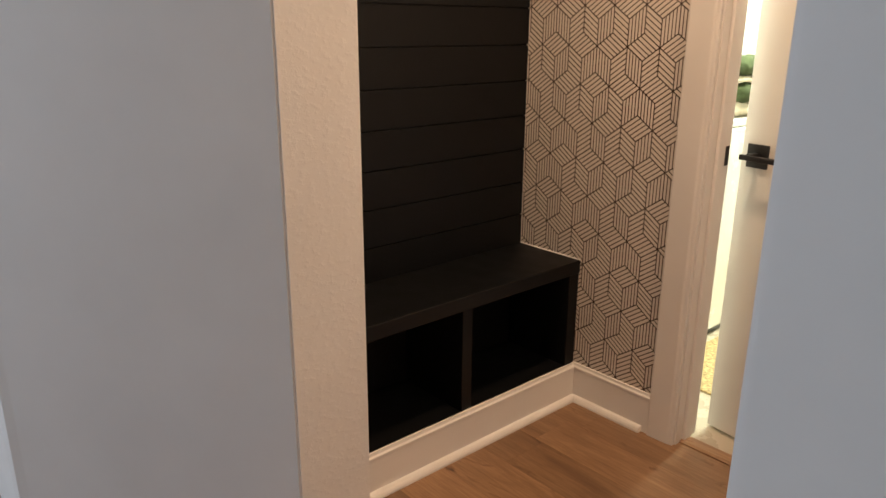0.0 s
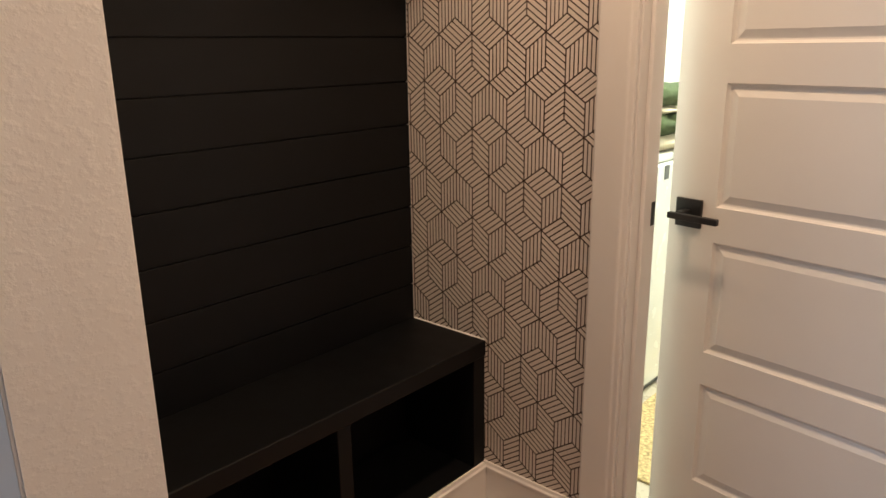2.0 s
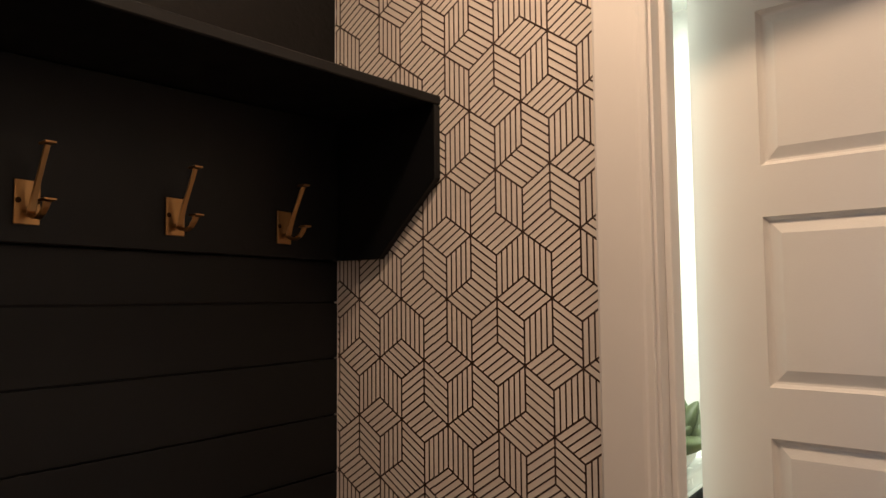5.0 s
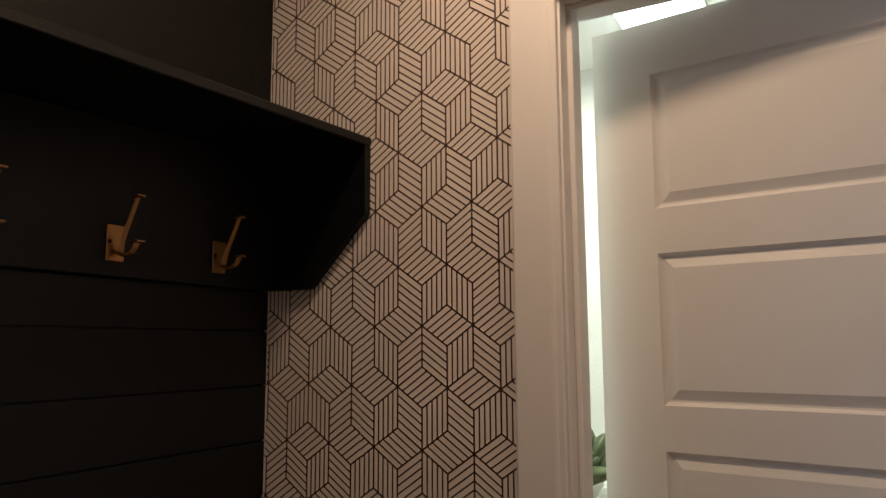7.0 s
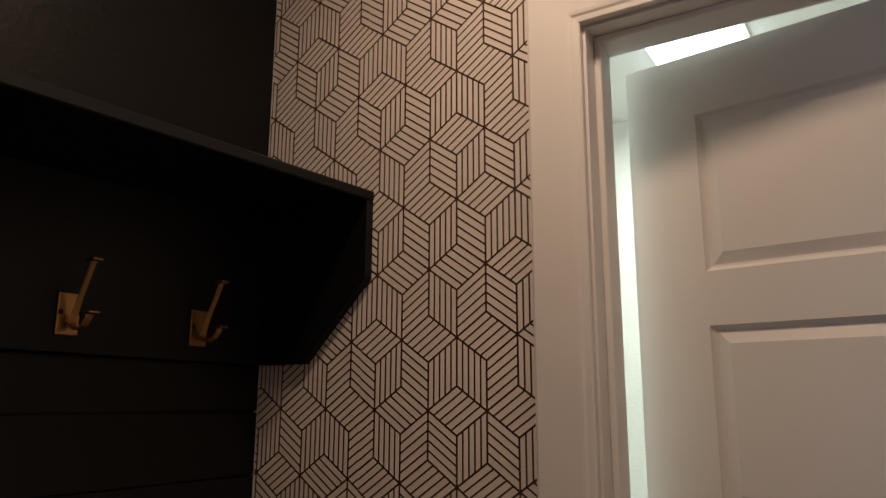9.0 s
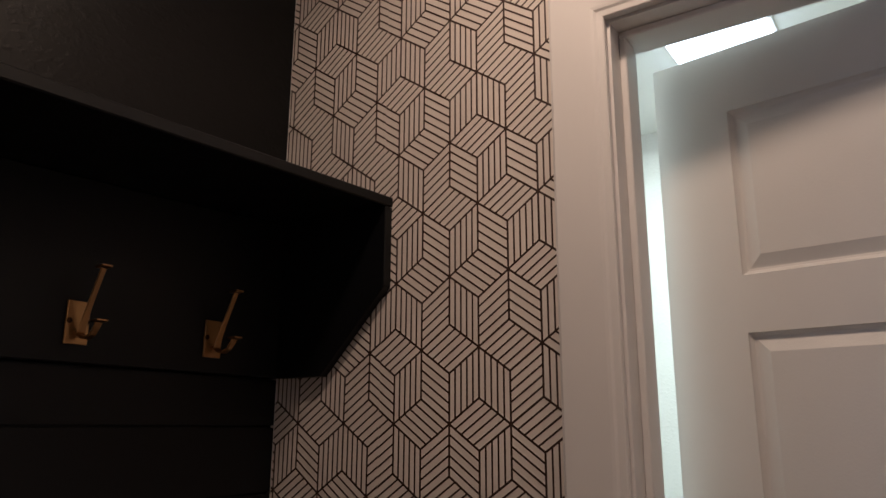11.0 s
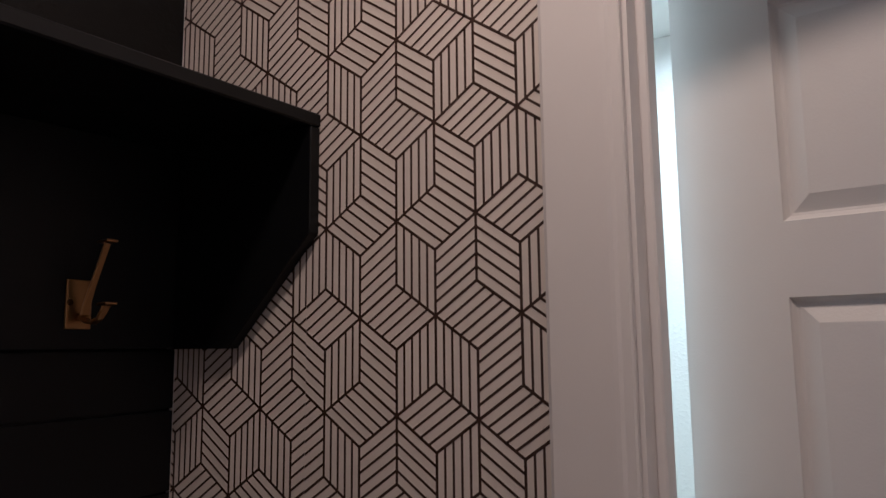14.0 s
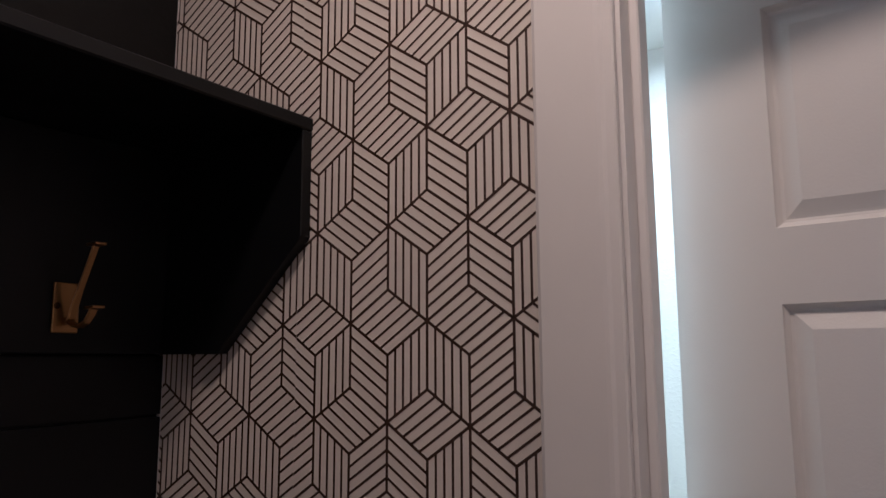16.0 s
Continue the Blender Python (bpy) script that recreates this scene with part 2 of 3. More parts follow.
bmesh.ops.bevel(stub, geom=[e for e in stub.edges if abs(e.verts[0].co.z - e.verts[1].co.z) > 1 and e.verts[0].co.x > CAP_X - 0.002], offset=0.004, segments=2, affect="EDGES")
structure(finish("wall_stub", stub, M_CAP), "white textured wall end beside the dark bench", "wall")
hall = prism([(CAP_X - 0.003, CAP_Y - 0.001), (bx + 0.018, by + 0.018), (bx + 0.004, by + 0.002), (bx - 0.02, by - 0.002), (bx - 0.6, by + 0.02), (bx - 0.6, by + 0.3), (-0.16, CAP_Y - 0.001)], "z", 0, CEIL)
structure(finish("wall_hall_angled", hall, M_HALL), "plain white angled hall wall, greyed to show dim daylight", "wall")
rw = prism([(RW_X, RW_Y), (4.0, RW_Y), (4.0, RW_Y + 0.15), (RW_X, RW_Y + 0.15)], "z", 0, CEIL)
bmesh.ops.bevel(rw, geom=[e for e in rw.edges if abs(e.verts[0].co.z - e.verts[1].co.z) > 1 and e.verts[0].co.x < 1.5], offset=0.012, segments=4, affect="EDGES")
structure(finish("wall_hall_east_stub", rw, M_HALL), "plain white hall wall end, greyed to show dim daylight", "wall")
structure(finish("wall_mudroom_east", box(2.6, 2.72, RW_Y + 0.15, WT, 0, CEIL), M_WALL), "white painted mudroom wall", "wall")

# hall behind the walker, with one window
structure(finish("wall_hall_west", box(-2.12, -2.0, -5.12, -1.1, 0, CEIL), M_HALL), "plain white hall wall, greyed to show dim daylight", "wall")
structure(finish("wall_hall_north_west", box(-2.0, -0.16, -1.14, -1.02, 0, CEIL), M_HALL), "plain white hall wall, greyed to show dim daylight", "wall")
structure(finish("wall_hall_east", box(4.0, 4.12, -5.12, RW_Y + 0.15, 0, CEIL), M_HALL), "plain white hall wall, greyed to show dim daylight", "wall")
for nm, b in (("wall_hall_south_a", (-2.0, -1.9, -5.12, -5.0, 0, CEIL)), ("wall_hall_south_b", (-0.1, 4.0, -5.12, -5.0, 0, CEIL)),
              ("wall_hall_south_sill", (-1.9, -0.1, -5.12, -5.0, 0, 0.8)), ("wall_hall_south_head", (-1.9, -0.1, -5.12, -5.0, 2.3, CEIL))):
    structure(finish(nm, box(*b), M_HALL), "plain white hall wall round a window, greyed to show dim daylight", "wall")

structure(finish("ceiling", box(-2.12, 4.12, -5.12, WT, CEIL, CEIL + 0.1), M_CEIL), "flat white painted ceiling", "ceiling")

# laundry room
LX0, LX1, LY1, LCEIL = -0.42, 2.3, 1.86, 2.64
structure(finish("wall_laundry_west", box(LX0 - 0.1, LX0, WT, LY1, 0, LCEIL), M_WALL), "white painted laundry wall", "wall")
structure(finish("wall_laundry_north", box(LX0 - 0.1, LX1 + 0.1, LY1, LY1 + 0.1, 0, LCEIL), M_WALL), "white painted laundry wall", "wall")
structure(finish("wall_laundry_east", box(LX1, LX1 + 0.1, WT, LY1, 0, LCEIL), M_WALL), "white painted laundry wall", "wall")
structure(finish("ceiling_laundry", box(LX0 - 0.1, LX1 + 0.1, WT + 0.003, LY1 + 0.1, LCEIL, LCEIL + 0.1), M_CEIL), "flat white laundry ceiling", "ceiling")
structure(finish("floor_laundry", box(LX0, LX1, 0.026, LY1, -0.05, -0.0085), M_GROUT), "beige tiled laundry floor", "floor")
structure(finish("floor", box(-2.0, 4.0, -5.0, 0.025, -0.06, -0.008), M_WOOD), "warm brown oak plank floor", "floor")


# ---- trim ----
CAS = [(0.0, 0.0), (0.0, 0.0105), (0.002, 0.0122), (0.011, 0.0130), (0.0150, 0.0152), (0.020, 0.0160), (0.086, 0.0178), (0.090, 0.016), (0.090, 0.0)]


def casing(name, x0, x1, top, side):
    """Three mitred legs round an opening, on the wall face y = 0 (side -1) or y = WT (side 1)."""
    y = 0.0 if side < 0 else WT
    bm = bmesh.new()
    rings = []
    for cx, cz, ox, oz in ((x0, 0.0, -1, 0), (x0, top, -1, 1), (x1, top, 1, 1), (x1, 0.0, 1, 0)):
        rings.append([bm.verts.new((cx + ox * u, y + side * d, cz + oz * u)) for u, d in CAS])
    for r, q in zip(rings, rings[1:]):
        for i in range(len(CAS) - 1):
            bm.faces.new((r[i], r[i + 1], q[i + 1], q[i]))
    bm.faces.new(rings[0])
    bm.faces.new(rings[-1])
    return structure(finish(name, bm, M_TRIM), "white moulded door casing round the laundry door", "door casing")


casing("trim_door_casing", JX0 - 0.005, JX1 + 0.005, HEAD + 0.005, -1)
casing("trim_door_casing_laundry", JX0 - 0.005, JX1 + 0.005, HEAD + 0.005, 1)

jamb = thing("door_frame", "white painted door frame with a stop bead", "door frame")
jamb["kind"] = "structure"
part("jamb", box(JX0 - 0.018, JX0, 0.001, WT - 0.001, 0, HEAD), M_TRIM, jamb)
part("jamb", box(JX1, JX1 + 0.018, 0.001, WT - 0.001, 0, HEAD), M_TRIM, jamb)
part("head_jamb", box(JX0 - 0.018, JX1 + 0.018, 0.001, WT - 0.001, HEAD, HEAD + 0.018), M_TRIM, jamb)
part("door_stop", box(JX0, JX0 + 0.011, 0.036, 0.074, 0, HEAD - 0.011, bevel=0.002), M_TRIM, jamb)
part("door_stop", box(JX1 - 0.011, JX1, 0.036, 0.074, 0, HEAD - 0.011, bevel=0.002), M_TRIM, jamb)
part("head_stop", box(JX0, JX1, 0.036, 0.074, HEAD - 0.011, HEAD, bevel=0.002), M_TRIM, jamb)
part("strike_plate", box(JX0, JX0 + 0.002, 0.083, 0.112, 0.882, 0.939, bevel=0.0008), M_BLACK, jamb, "matte black strike plate")

BASE = [(0.0, 0.0), (0.012, 0.0), (0.012, 0.116), (0.014, 0.119), (0.014, 0.126), (0.009, 0.130), (0.007, 0.138), (0.0, 0.138)]
SHOE = [(0.0, 0.0), (0.019, 0.0), (0.0185, 0.007), (0.015, 0.014), (0.010, 0.0185), (0.0, 0.0205)]
BX = 0.291      # face behind the bench's baseboard
# along the bench
structure(finish("baseboard", prism([(BX + d, z) for d, z in BASE], "y", NOOK_Y, -0.014), M_TRIM), "white moulded baseboard under the dark bench", "baseboard")
structure(finish("baseboard_shoe", prism([(BX + 0.012 + d, z) for d, z in SHOE], "y", NOOK_Y, -0.012), M_TRIM), "white rounded shoe moulding at the floor", "shoe moulding")
structure(finish("baseboard_wallpaper", prism([(-d, z) for d, z in BASE], "x", BX - 0.02, JX0 - 0.0955), M_TRIM), "white moulded baseboard below the wallpaper", "baseboard")
sh = prism([(-0.012 - d, z) for d, z in SHOE], "x", BX + 0.012, JX0 - 0.118)
structure(finish("baseboard_shoe_wallpaper", sh, M_TRIM), "white rounded shoe moulding ending beside the casing", "shoe moulding")

# wooden strip between the planks and the laundry tiles
thr = prism([(0.024, -0.008), (0.024, 0.004), (0.032, 0.0085), (0.070, 0.0085), (0.079, 0.003), (0.079, -0.008)], "x", JX0 + 0.0005, JX1 - 0.0005)
structure(finish("door_threshold", thr, M_WOOD), "oak reducer strip across the laundry doorway", "threshold")

# ---- wallpaper: sheet and printed lattice ----
PX, PZ, PZ0, PX0 = 0.0553, 0.2360, 1.561, 0.0235
PS = PZ / 3
PAPER_R, PAPER_T = JX0 - 0.0955, CEIL
paper = finish("wallpaper", box(XW - 0.0075, PAPER_R + 0.004, -0.0006, -0.0001, 0.134, CEIL), M_PAPER)
structure(paper, "off-white wallpaper with dark brown striped cube pattern", "wallpaper")
upper = part("wallpaper_upper", box(PAPER_R, JX1 + 0.1, -0.0006, -0.0001, HEAD + 0.094, CEIL), M_PAPER, paper)
# fill of each rhombus: V upright, R rising to the right, F falling to the right; columns repeat after 8, rows after 2
FILL = {0: ("RVR", "VFR"), 1: ("VFR", "RFR"), 2: ("VVF", "VVF"), 3: ("RFR", "RVR"), 4: ("VFR", "RFR"), 5: ("VVF", "VVF"), 6: ("RFR", "RFR"), 7: ("VVF", "VFR")}


def print_lines():
    quads = []
    wl = 0.00160

    def seg(p, q, wd=wl):
        d = (q - p).normalized()
        n = Vector((-d.y, d.x)) * wd
        quads.append([p - n, q - n, q + n, p + n])
    up, ur, dr = Vector((0, PS)), Vector((PX, PS / 2)), Vector((PX, -PS / 2))
    for i in range(-2, 36):
        for k in range(-6, 8):
            o = Vector((i * PX + PX0, PZ0 - PZ * k + (PZ / 2 if i % 2 else 0)))
            fills = FILL[i % 8][k % 2]
            for (e1, e2), way in zip(((up, ur), (-up, dr), (ur, dr)), fills):
                along = {"V": up, "R": ur, "F": dr}[way]
                a, b = (e1, e2) if (abs(e1.x - along.x) < 1e-6 and abs(abs(e1.y) - abs(along.y)) < 1e-6 and e1.y * along.y > 0) or (way == "V" and abs(e1.x) < 1e-9) else (e2, e1)
                for j in range(1, 5):
                    seg(o + b * (j / 5), o + b * (j / 5) + a, wl * 0.95)
            for e in (up, -up, ur, dr, -ur, -dr):
                seg(o, o + e, wl * 1.1)
            # the last edges of each rhombus end at the vertices between the stars
    return quads


def clip(poly, x0, x1, z0, z1):
    for ax, lim, sgn in ((0, x0, 1), (0, x1, -1), (1, z0, 1), (1, z1, -1)):
        out = []
        for p, q in zip(poly, poly[1:] + poly[:1]):
            dp, dq = sgn * (p[ax] - lim), sgn * (q[ax] - lim)
            if dp >= 0:
                out.append(p)
            if (dp >= 0) != (dq >= 0):
                out.append(p + (q - p) * (dp / (dp - dq)))
        poly = out
        if len(poly) < 3:
            return []
    return poly


def print_part(x0, x1, z0, z1, dz=0.0):
    verts, faces = [], []
    for n, qd in enumerate(print_lines()):
        c = clip([p + Vector((0, dz)) for p in qd], x0, x1, z0, z1)
        if c:
            base = len(verts)
            y = -0.0008 - 0.00004 * (n % 5)
            verts += [(p.x, y, p.y) for p in c]
            faces.append(list(range(base, base + len(c))))
    me = bpy.data.meshes.new("printed_lines")
    me.from_pydata(verts, [], faces)
    me.materials.append(M_INK)
    ob = new("printed_lines", me)
    ob.parent = paper
    ob["label"] = "dark brown printed lines"
    ob["kind"] = "stuff"


print_part(XW - 0.007, 0.2680, 0.134, CEIL, 0.0011)
print_part(0.2686, PAPER_R - 0.002, 0.134, CEIL)
print_part(PAPER_R, JX1 + 0.1, HEAD + 0.094, CEIL)

# uneven paper edge in the corner and a bead of caulk along the bench
def ragged(z0, z1, seed, x):
    rnd = random.Random(seed)
    verts, faces, z = [], [], z0
    while z < z1:
        wd = 0.0012 + 0.0045 * max(0.0, noise.noise(Vector((seed, 0, z * 22)))) + rnd.uniform(0, 0.0008)
        verts += [(x, -0.0013, z), (x + wd, -0.0013, z)]
        z += rnd.uniform(0.004, 0.012)
    for n in range(0, len(verts) - 2, 2):
        faces.append((n, n + 1, n + 3, n + 2))
    me = bpy.data.meshes.new("paper_edge")
    me.from_pydata(verts, [], faces)
    me.materials.append(M_TRIM)
    ob = new("paper_edge", me)
    ob.parent = paper
    ob["label"] = "ragged white paper edge in the corner"


ragged(1.838, CEIL, 2, XW - 0.0076)
ragged(0.512, 1.53, 7, XW + 0.0004)
part("caulk_bead", prism([(-0.0045, 0.5122), (-0.0012, 0.5122), (-0.0012, 0.5155)], "x", XW + 0.003, 0.292), M_TRIM, paper, "white caulk bead")

# ---- shiplap ----
SHIPD = 0.117
Z_RAIL = 1.525
ship = thing("shiplap_panelling", "charcoal black painted shiplap boards above the bench", "wall panelling")
ship["kind"] = "structure"
OFF = 1.204 - 6 * SHIPD
lines = [OFF + SHIPD * n for n in range(0, 9)]
lines = [0.508] + [z for z in lines if z > 0.55 and z < Z_RAIL] + [Z_RAIL]
for z0, z1 in zip(lines, lines[1:]):
    part("board", box(XW - 0.018, XW, NOOK_Y + 0.001, -0.001, z0 + 0.002, z1 - 0.002, bevel=0.0004), M_DARK, ship)
part("backing", box(XW - 0.0175, XW - 0.008, NOOK_Y + 0.001, -0.001, 0.5, Z_RAIL), M_DARK, ship)

# ---- bench ----
TOPZ, FX = 0.512, 0.292
bench = thing("storage_bench", "charcoal black painted built-in bench with two open cubbies", "bench", place=(0, 0, 0))
part("seat", box(XW + 0.0005, FX + 0.001, NOOK_Y + 0.002, -0.002, TOPZ - 0.046, TOPZ, bevel=0.003, seg=2), M_DARK, bench)
FB = 0.138
for y0, y1 in ((NOOK_Y + 0.002, NOOK_Y + 0.022), (-0.536, -0.496), (-0.050, -0.002)):
    part("divider", box(XW, FX - 0.003, y0, y1, FB - 0.02, TOPZ - 0.0465, bevel=0.0015), M_DARK, bench)
part("floor_panel", box(XW, FX - 0.006, NOOK_Y + 0.002, -0.002, FB - 0.02, FB - 0.002), M_DARK, bench)
part("back_panel", box(XW - 0.016, XW - 0.001, NOOK_Y + 0.002, -0.002, 0.0, TOPZ - 0.0465), M_DARK, bench)
part("plinth", box(XW, BX - 0.001, NOOK_Y + 0.002, -0.016, 0.0, FB - 0.0205), M_DARK, bench)

# ---- hook shelf ----
SH_T, SH_X = 1.837, 0.288
shelf = thing("coat_shelf", "charcoal black painted shelf with a hook rail and angled end bracket", "shelf")
rail = part("hook_rail", box(XW - 0.018, XW + 0.019, NOOK_Y + 0.002, -0.002, Z_RAIL + 0.001, SH_T - 0.0185, bevel=0.0015), M_DARK, shelf)
board = part("shelf_board", box(XW - 0.0075, SH_X + 0.002, NOOK_Y + 0.002, -0.0015, SH_T - 0.018, SH_T, bevel=0.002), M_DARK, shelf)
# the shelf falls a little towards its free end
for ob in (rail, board):
    for v in ob.data.vertices:
        if v.co.z > 1.7:
            v.co.z += 0.043 * v.co.y
brk = prism([(XW + 0.0195, Z_RAIL), (0.146, Z_RAIL), (SH_X, 1.674), (SH_X, SH_T - 0.0193), (XW + 0.0195, SH_T - 0.0193)], "y", -0.0205, -0.0016)
bmesh.ops.bevel(brk, geom=list(brk.edges), offset=0.0012, segments=1, affect="EDGES")
part("end_bracket", brk, M_DARK, shelf)


# ---- hooks ----
def strip_sweep(pts, widths, thick):
    """A flat bar that follows pts in the x-z plane; width along y."""
    path = [Vector((p[0], 0, p[1])) for p in pts]

    def ring(i):
        a, b = path[max(0, i - 1)], path[min(len(path) - 1, i + 1)]
        d = (b - a).normalized()
        n = Vector((-d.z, 0, d.x)) * thick / 2
        s = Vector((0, widths[i] / 2, 0))
        c = 0.72
        return [path[i] - n - s * c, path[i] - n + s * c, path[i] - n * 0.2 + s, path[i] + n + s * c, path[i] + n - s * c, path[i] - n * 0.2 - s]
    return sweep(path, ring)


def coat_hook():
    h = thing("coat_hook", "brushed brass double coat hook on the dark rail", "coat hook", "hooks on the rail")
    part("back_plate", box(0.0, 0.004, -0.0175, 0.0175, -0.0315, 0.0315, bevel=0.0009), M_BRASS, h)
    arm = [(0.004, -0.014), (0.010, -0.019), (0.016, -0.013), (0.020, 0.001), (0.029, 0.022), (0.042, 0.049), (0.0545, 0.0750)]
    part("long_arm", strip_sweep(arm, [0.012, 0.013, 0.013, 0.011, 0.009, 0.0085, 0.009], 0.005), M_BRASS, h)
    tip = box(-0.0095, 0.0095, -0.008, 0.008, -0.0016, 0.0016, bevel=0.0007)
    bmesh.ops.transform(tip, matrix=pose(0.0555, 0, 0.0768, 0, -4, 0), verts=tip.verts)
    part("arm_cap", tip, M_BRASS, h)
    low = [(0.012, -0.017), (0.022, -0.022), (0.034, -0.024), (0.046, -0.019), (0.054, -0.010), (0.058, -0.003)]
    part("short_arm", strip_sweep(low, [0.012, 0.011, 0.010, 0.010, 0.011, 0.012], 0.005), M_BRASS, h)
    tip = box(-0.009, 0.009, -0.0085, 0.0085, -0.0016, 0.0016, bevel=0.0007)
    bmesh.ops.transform(tip, matrix=pose(0.0595, 0, -0.0015, 0, -4, 0), verts=tip.verts)
    part("arm_cap", tip, M_BRASS, h)
    for s in (-1, 1):
        sc = lathe([(0.0042, 0.0), (0.0042, 0.0007), (0.0026, 0.0015)], 12)
        bmesh.ops.transform(sc, matrix=pose(0.004, s * 0.0128, 0.002, 0, 90, 0), verts=sc.verts)
        part("screw", sc, M_SCREW, h, "dark slotted screw")
    return h


hook = coat_hook()
HZ = 1.583
hook.matrix_world = pose(XW + 0.019, -0.171, HZ)
for y in (-0.410, -0.645):
    copy_thing(hook, pose(XW + 0.019, y, HZ))


# ---- laundry door ----
DW, DH, DT = 0.718, 2.028, 0.035
PANELS = [(1.653, 1.920), (1.283, 1.566), (0.921, 1.200), (0.562, 0.838), (0.209, 0.477)]
STILE = 0.119


def door_leaf():
    """Leaf from x = 0 at the hinge to -DW, front face y = 0, back y = DT."""
    bm = bmesh.new()

    def quad(*p):
        bm.faces.new([bm.verts.new(c) for c in p])
    x0, x1 = -DW + STILE, -STILE
    for side in (0, 1):
        f = (lambda d: d) if side == 0 else (lambda d: DT - d)
        cuts = [0.0]
        for zb, zt in reversed(PANELS):
            cuts += [zb, zt]
        cuts.append(DH)
        for a, b in ((-DW, x0), (x1, 0.0)):
            quad((a, f(0), 0), (b, f(0), 0), (b, f(0), DH), (a, f(0), DH))
        for n in range(0, len(cuts), 2):
            quad((x0, f(0), cuts[n]), (x1, f(0), cuts[n]), (x1, f(0), cuts[n + 1]), (x0, f(0), cuts[n + 1]))
        for zb, zt in PANELS:
            rings = [(0, 0), (0.0015, 0.0030), (0.0060, 0.0072), (0.0095, 0.0080), (0.0125, 0.0072), (0.029, 0.0014)]
            for (i0, d0), (i1, d1) in zip(rings, rings[1:]):
                a = [(x0 + i0, f(d0), zb + i0), (x1 - i0, f(d0), zb + i0), (x1 - i0, f(d0), zt - i0), (x0 + i0, f(d0), zt - i0)]
                b = [(x0 + i1, f(d1), zb + i1), (x1 - i1, f(d1), zb + i1), (x1 - i1, f(d1), zt - i1), (x0 + i1, f(d1), zt - i1)]
                for k in range(4):
                    quad(a[k], a[(k + 1) % 4], b[(k + 1) % 4], b[k])
            i, d = rings[-1]
            quad((x0 + i, f(d), zb + i), (x1 - i, f(d), zb + i), (x1 - i, f(d), zt - i), (x0 + i, f(d), zt - i))
    quad((-DW, 0, 0), (-DW, DT, 0), (-DW, DT, DH), (-DW, 0, DH))
    quad((0, 0, 0), (0, DT, 0), (0, DT, DH), (0, 0, DH))
    quad((-DW, 0, 0), (0, 0, 0), (0, DT, 0), (-DW, DT, 0))
    quad((-DW, 0, DH), (0, 0, DH), (0, DT, DH), (-DW, DT, DH))
    bmesh.ops.remove_doubles(bm, verts=bm.verts, dist=0.0003)
    return bm


DOOR_ANGLE = -8.0
door = thing("door_1", "white five-panel interior door standing ajar into the laundry", "door", place=(JX1 - 0.004, 0.083, 0.010))
door["kind"] = "structure"
door.rotation_euler = (0, 0, radians(DOOR_ANGLE))
part("leaf", door_leaf(), M_DOOR, door)
HXC, HZC = -DW + 0.054, 0.899
ros = part("rosette", box(HXC - 0.033, HXC + 0.033, -0.009, -0.0002, HZC - 0.034, HZC + 0.034, bevel=0.0012), M_BLACK, door, "matte black square rosette")
lev = bmesh.new()
add_box(lev, HXC - 0.010, HXC + 0.010, -0.050, -0.0095, HZC - 0.010, HZC + 0.010, bevel=0.003, seg=2)
add_box(lev, HXC - 0.024, HXC + 0.101, -0.060, -0.047, HZC - 0.0075, HZC + 0.0075, bevel=0.002, seg=2)
part("lever_handle", lev, M_BLACK, ros, "matte black lever handle")
part("latch_plate", box(-DW - 0.0012, -DW - 0.0002, 0.006, 0.029, HZC - 0.028, HZC + 0.028), M_BLACK, door, "black latch plate")
rosb = part("rosette", box(HXC - 0.033, HXC + 0.033, DT + 0.0002, DT + 0.009, HZC - 0.033, HZC + 0.033, bevel=0.0012), M_BLACK, door)
levb = bmesh.new()
add_box(levb, HXC - 0.010, HXC + 0.010, DT + 0.0095, DT + 0.050, HZC - 0.010, HZC + 0.010, bevel=0.003, seg=2)
add_box(levb, HXC - 0.024, HXC + 0.101, DT + 0.047, DT + 0.060, HZC - 0.0075, HZC + 0.0075, bevel=0.002, seg=2)
part("lever_handle", levb, M_BLACK, rosb)

# ---- ceiling lamps ----
lamp = thing("ceiling_lamp", "round flush ceiling lamp with a warm glowing diffuser", "ceiling lamp", "flush lamps in the mudroom", place=(LAMP[0], LAMP[1], CEIL))
part("base", lathe([(0.10, -0.018), (0.10, 0.0)], 32), M_TRIM, lamp)
part("diffuser", lathe([(0.02, -0.085), (0.06, -0.078), (0.085, -0.05), (0.092, -0.0185)], 32), M_SHADE, lamp, "glowing warm white diffuser", True)
# unseen copy of the fixture, made to go with the added fill light
copy_thing(lamp, pose(FILL_LAMP[0], FILL_LAMP[1], CEIL))
PANEL = (0.618, 1.12)
panel = thing("wraparound_ceiling_lamp", "white ceiling lamp with a glowing cool white wraparound lens", "ceiling lamp", place=(PANEL[0], PANEL[1], LCEIL))
part("frame", box(-0.162, 0.162, -0.46, 0.46, -0.010, -0.0005, bevel=0.002), M_TRIM, panel)
lens = prism([(-0.150, -0.0102), (-0.146, -0.028), (-0.128, -0.042), (0.128, -0.042), (0.146, -0.028), (0.150, -0.0102)], "y", -0.44, 0.44)
part("lens", lens, M_PANEL, panel, "glowing white ribbed lens")
for s_ in (-1, 1):
    part("end_cap", box(-0.154, 0.154, s_ * 0.451 - 0.0105, s_ * 0.451 + 0.0105, -0.046, -0.0102, bevel=0.003), M_TRIM, panel, "white plastic end cap")

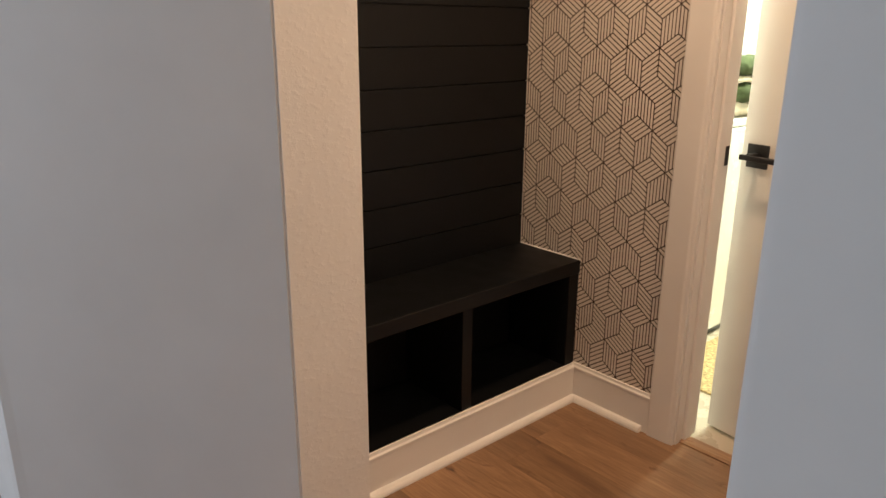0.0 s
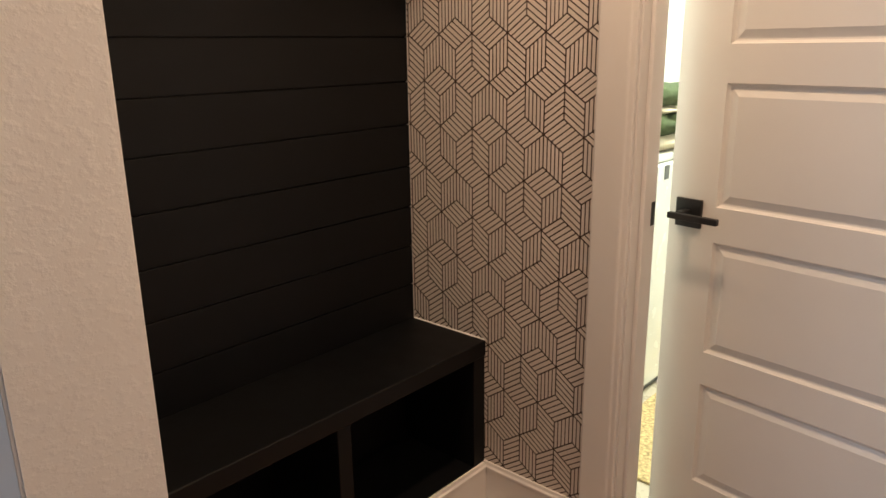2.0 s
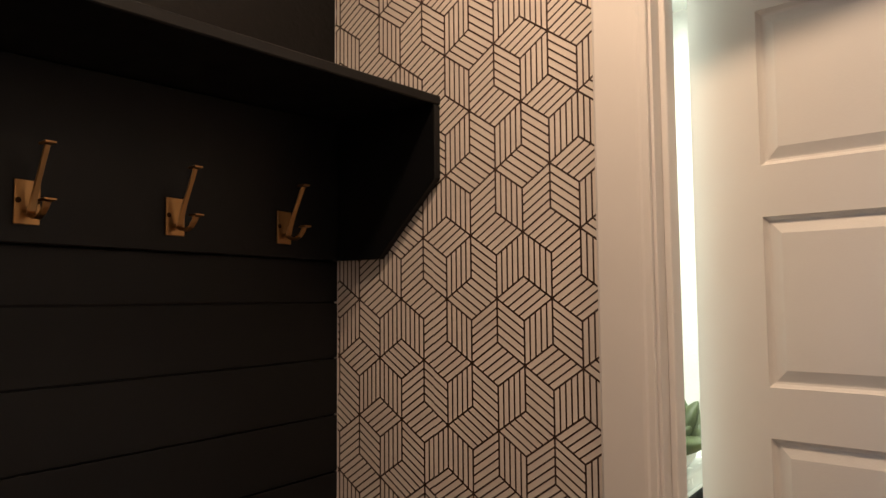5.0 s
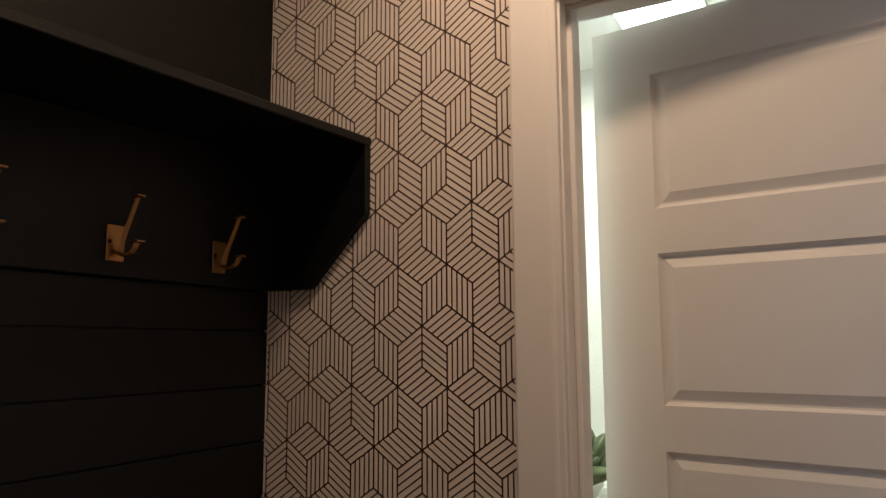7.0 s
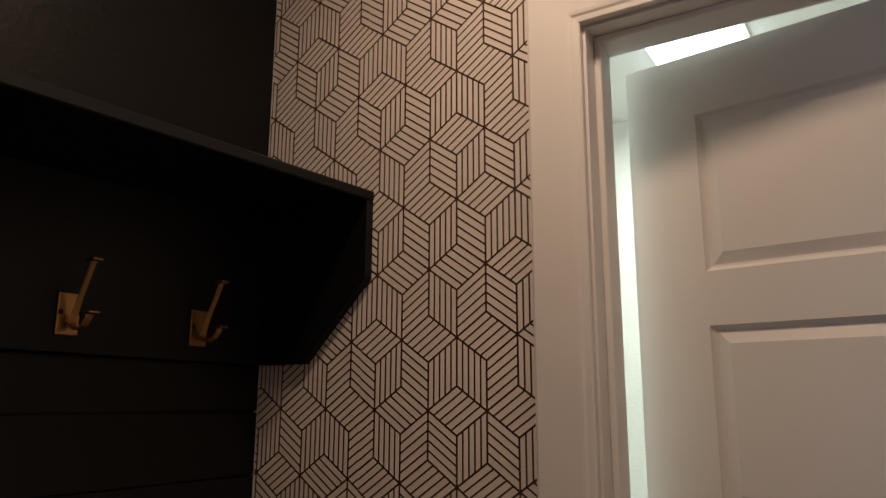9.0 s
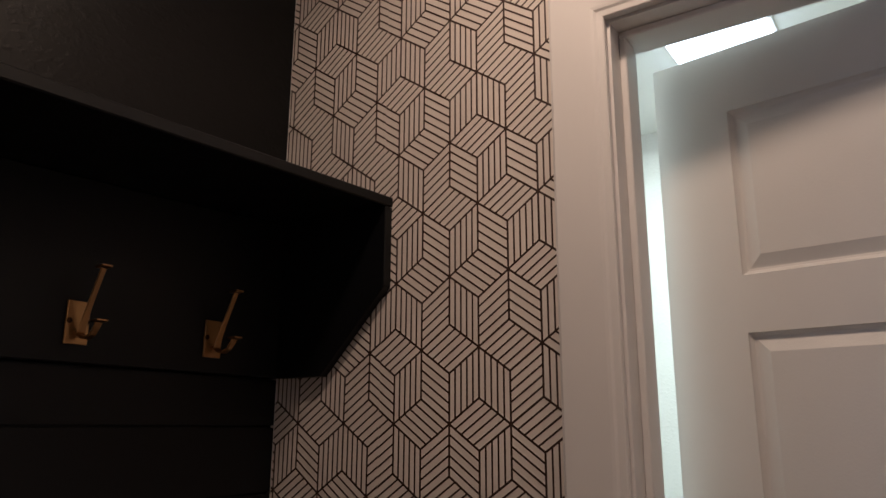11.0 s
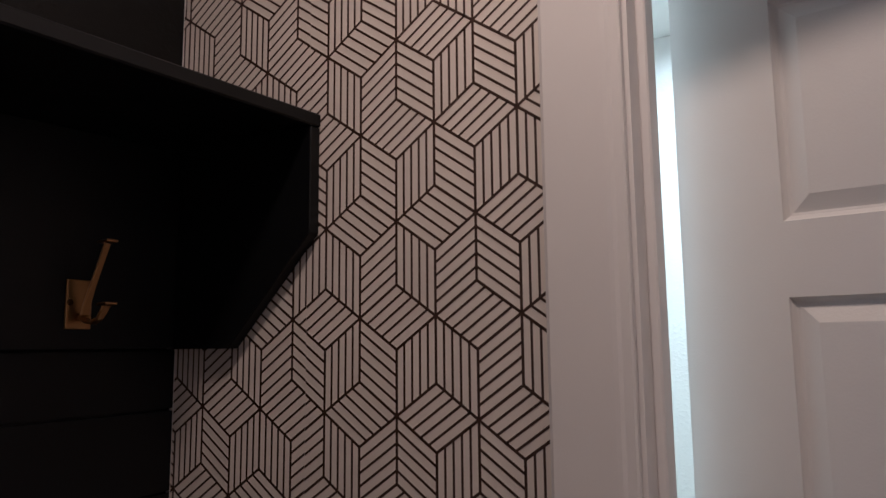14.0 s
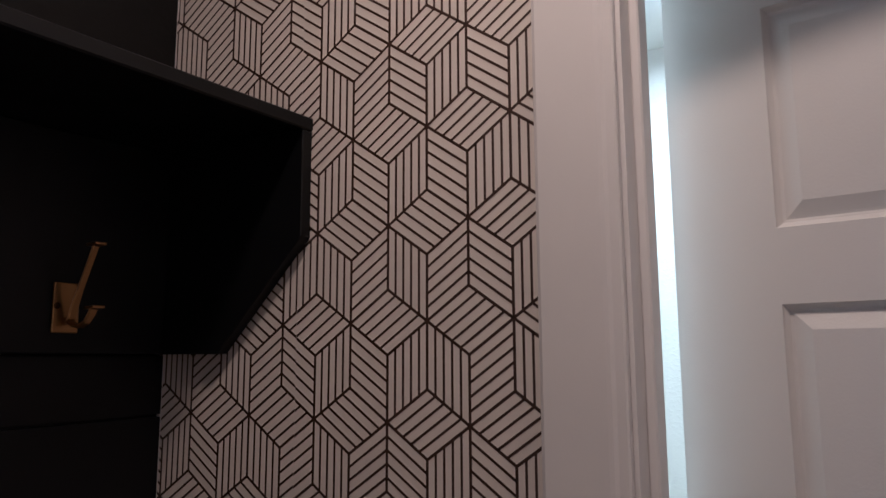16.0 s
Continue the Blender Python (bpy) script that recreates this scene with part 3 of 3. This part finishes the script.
# ---- laundry things ----
MZ = 0.915
washer = thing("washing_machine", "white top-loading washing machine against the laundry wall", "washing machine", place=(-0.02, 0.815, -0.001))
part("cabinet", box(-0.34, 0.35, -0.34, 0.335, 0.025, MZ - 0.03, bevel=0.012, seg=3), M_ENAMEL, washer)
part("lid", box(-0.22, 0.345, -0.33, 0.325, MZ - 0.029, MZ + 0.006, bevel=0.01, seg=3), M_ENAMEL, washer)
part("console", box(-0.34, -0.225, -0.335, 0.33, MZ - 0.029, MZ + 0.14, bevel=0.015, seg=3), M_ENAMEL, washer)
# dark strip stands for the shade in the gap under the washer
part("gap_strip", box(-0.33, 0.335, -0.33, 0.325, 0.0, 0.0245), M_GREYPL, washer, "dark grey strip standing for the shaded gap underneath")
part("badge", box(0.3505, 0.352, 0.165, 0.200, 0.825, 0.875), M_GREYPL, washer, "small grey badge")
dryer = thing("tumble_dryer", "white tumble dryer with a dark glass door", "tumble dryer", place=(-0.02, 1.505, -0.001))
part("cabinet", box(-0.34, 0.35, -0.34, 0.335, 0.025, 0.845, bevel=0.012, seg=3), M_ENAMEL, dryer)
gl = box(0.3505, 0.362, -0.320, 0.24, 0.45, 0.780, bevel=0.006, seg=2)
dd = part("door", gl, M_GLASS, dryer, "dark glass door")
part("door_rim", box(0.3503, 0.356, -0.328, 0.25, 0.437, 0.793, bevel=0.004, seg=2), M_ENAMEL, dryer, "white door rim")
# same dark strip, shade of the bottom gap given as colour
part("gap_strip", box(-0.33, 0.335, -0.33, 0.325, 0.0, 0.0245), M_GREYPL, dryer, "dark grey strip standing for the shaded gap underneath")


def folded(name, label, material, place, sx, sy, sz, seed, bend=0.012):
    """A folded cloth: a rounded slab with soft uneven edges."""
    rnd = random.Random(seed)
    bm = bmesh.new()
    bmesh.ops.create_grid(bm, x_segments=14, y_segments=14, size=0.5)
    top = bm.verts[:]
    ext = bmesh.ops.extrude_face_region(bm, geom=bm.faces[:])
    for v in [g for g in ext["geom"] if isinstance(g, bmesh.types.BMVert)]:
        v.co.z += 1
    for v in bm.verts:
        x, y, z = v.co
        edge = max(abs(x), abs(y)) * 2
        n = noise.noise(Vector((x * 4 + seed, y * 4, z)))
        h = (z - 0.5) * (1 - 0.75 * max(0, edge - 0.72) / 0.28) + 0.5
        v.co = Vector((x * sx * (1 + 0.05 * n), y * sy * (1 + 0.05 * n), h * sz + bend * n * z))
    ob = finish(name, bm, material, None, "", True)
    ob.matrix_world = pose(*place, 0, 0, rnd.uniform(-8, 8))
    return tagged(ob, label, "towel", "folded towels on the washer")


TW = MZ + 0.0055
folded("folded_towel", "folded cream towel on the white washing machine", M_CREAM, (0.22, 1.03, TW), 0.22, 0.22, 0.055, 3)
folded("folded_towel", "folded dark green towel on a cream towel", M_CLOTH, (0.22, 1.03, TW + 0.056), 0.23, 0.23, 0.075, 5)
folded("folded_towel", "folded cream towel in a stack of towels", M_CREAM, (0.22, 1.03, TW + 0.132), 0.22, 0.22, 0.028, 8)
folded("folded_towel", "folded green towel on top of the stack", M_CLOTH, (0.22, 1.03, TW + 0.161), 0.22, 0.22, 0.075, 12)


def potted_plant(place):
    p = thing("potted_plant", "green thick-leaved plant in a white bowl on the dryer", "plant", place=place)
    part("bowl", lathe([(0.06, 0.0), (0.075, 0.006), (0.10, 0.04), (0.105, 0.065), (0.098, 0.067), (0.09, 0.05)], 28), M_POT, p, "white ceramic bowl", True)
    rnd = random.Random(4)
    for n in range(46):
        a, tilt, ln = n * 2.4, rnd.uniform(0.05, 1.15), rnd.uniform(0.14, 0.265)
        bm = bmesh.new()
        bmesh.ops.create_uvsphere(bm, u_segments=10, v_segments=8, radius=0.5)
        for v in bm.verts:
            t = v.co.z + 0.5
            wd = 0.058 * (0.55 + math.sin(math.pi * min(1, t * 0.9)) * 0.7)
            v.co = Vector((v.co.x * wd * 2 * 0.8, v.co.y * wd * 0.95 + 0.03 * t * t, t * ln))
        bmesh.ops.transform(bm, matrix=pose(0.03 * math.cos(a), 0.03 * math.sin(a), 0.045, 0, 0, math.degrees(a)) @ pose(0, 0, 0, -math.degrees(tilt), 0, 0), verts=bm.verts)
        part("leaf", bm, M_LEAF, p, "", True)
    return p


potted_plant((0.225, 1.46, 0.8445))

rug = finish("jute_rug", box(0.37, 1.15, 0.385, 1.80, -0.0008, 0.010, bevel=0.004, seg=2), M_JUTE)
tagged(rug, "golden woven jute runner on the laundry floor", "rug")

# ---- floors, piece by piece ----
tiles = bpy.data.objects["floor_laundry"]
tile_me = bpy.data.meshes.new("tile")
tb = box(-0.148, 0.148, -0.298, 0.298, -0.0055, 0.0, bevel=0.0012)
tb.to_mesh(tile_me)
tb.free()
tile_me.materials.append(M_TILE)
for ix in range(-1, 8):
    for iy in range(0, 3):
        t = new("tile", tile_me)
        t.parent = tiles
        t.location = (0.12 + 0.30 * ix, 0.326 + 0.60 * iy, -0.001)

boards = bpy.data.objects["floor"]
rnd = random.Random(11)
PW = 0.165
plank_meshes = {}
edge_y = 0.023
row = 0
while edge_y - PW * row > -2.2:
    y1 = edge_y - PW * row
    y0 = y1 - PW
    x = -0.6 - rnd.uniform(0, 1.0)
    while x < 2.6:
        ln = rnd.choice((0.9, 1.2, 1.5))
        if ln not in plank_meshes:
            me = bpy.data.meshes.new("plank")
            b = box(0.0001, ln - 0.0001, 0.0001, PW - 0.0001, -0.0078, 0.0, bevel=0.0003)
            b.to_mesh(me)
            b.free()
            me.materials.append(M_WOOD)
            plank_meshes[ln] = me
        pl = new("plank", plank_meshes[ln])
        pl.parent = boards
        pl.location = (x, y0, -0.0)
        x += ln
    row += 1
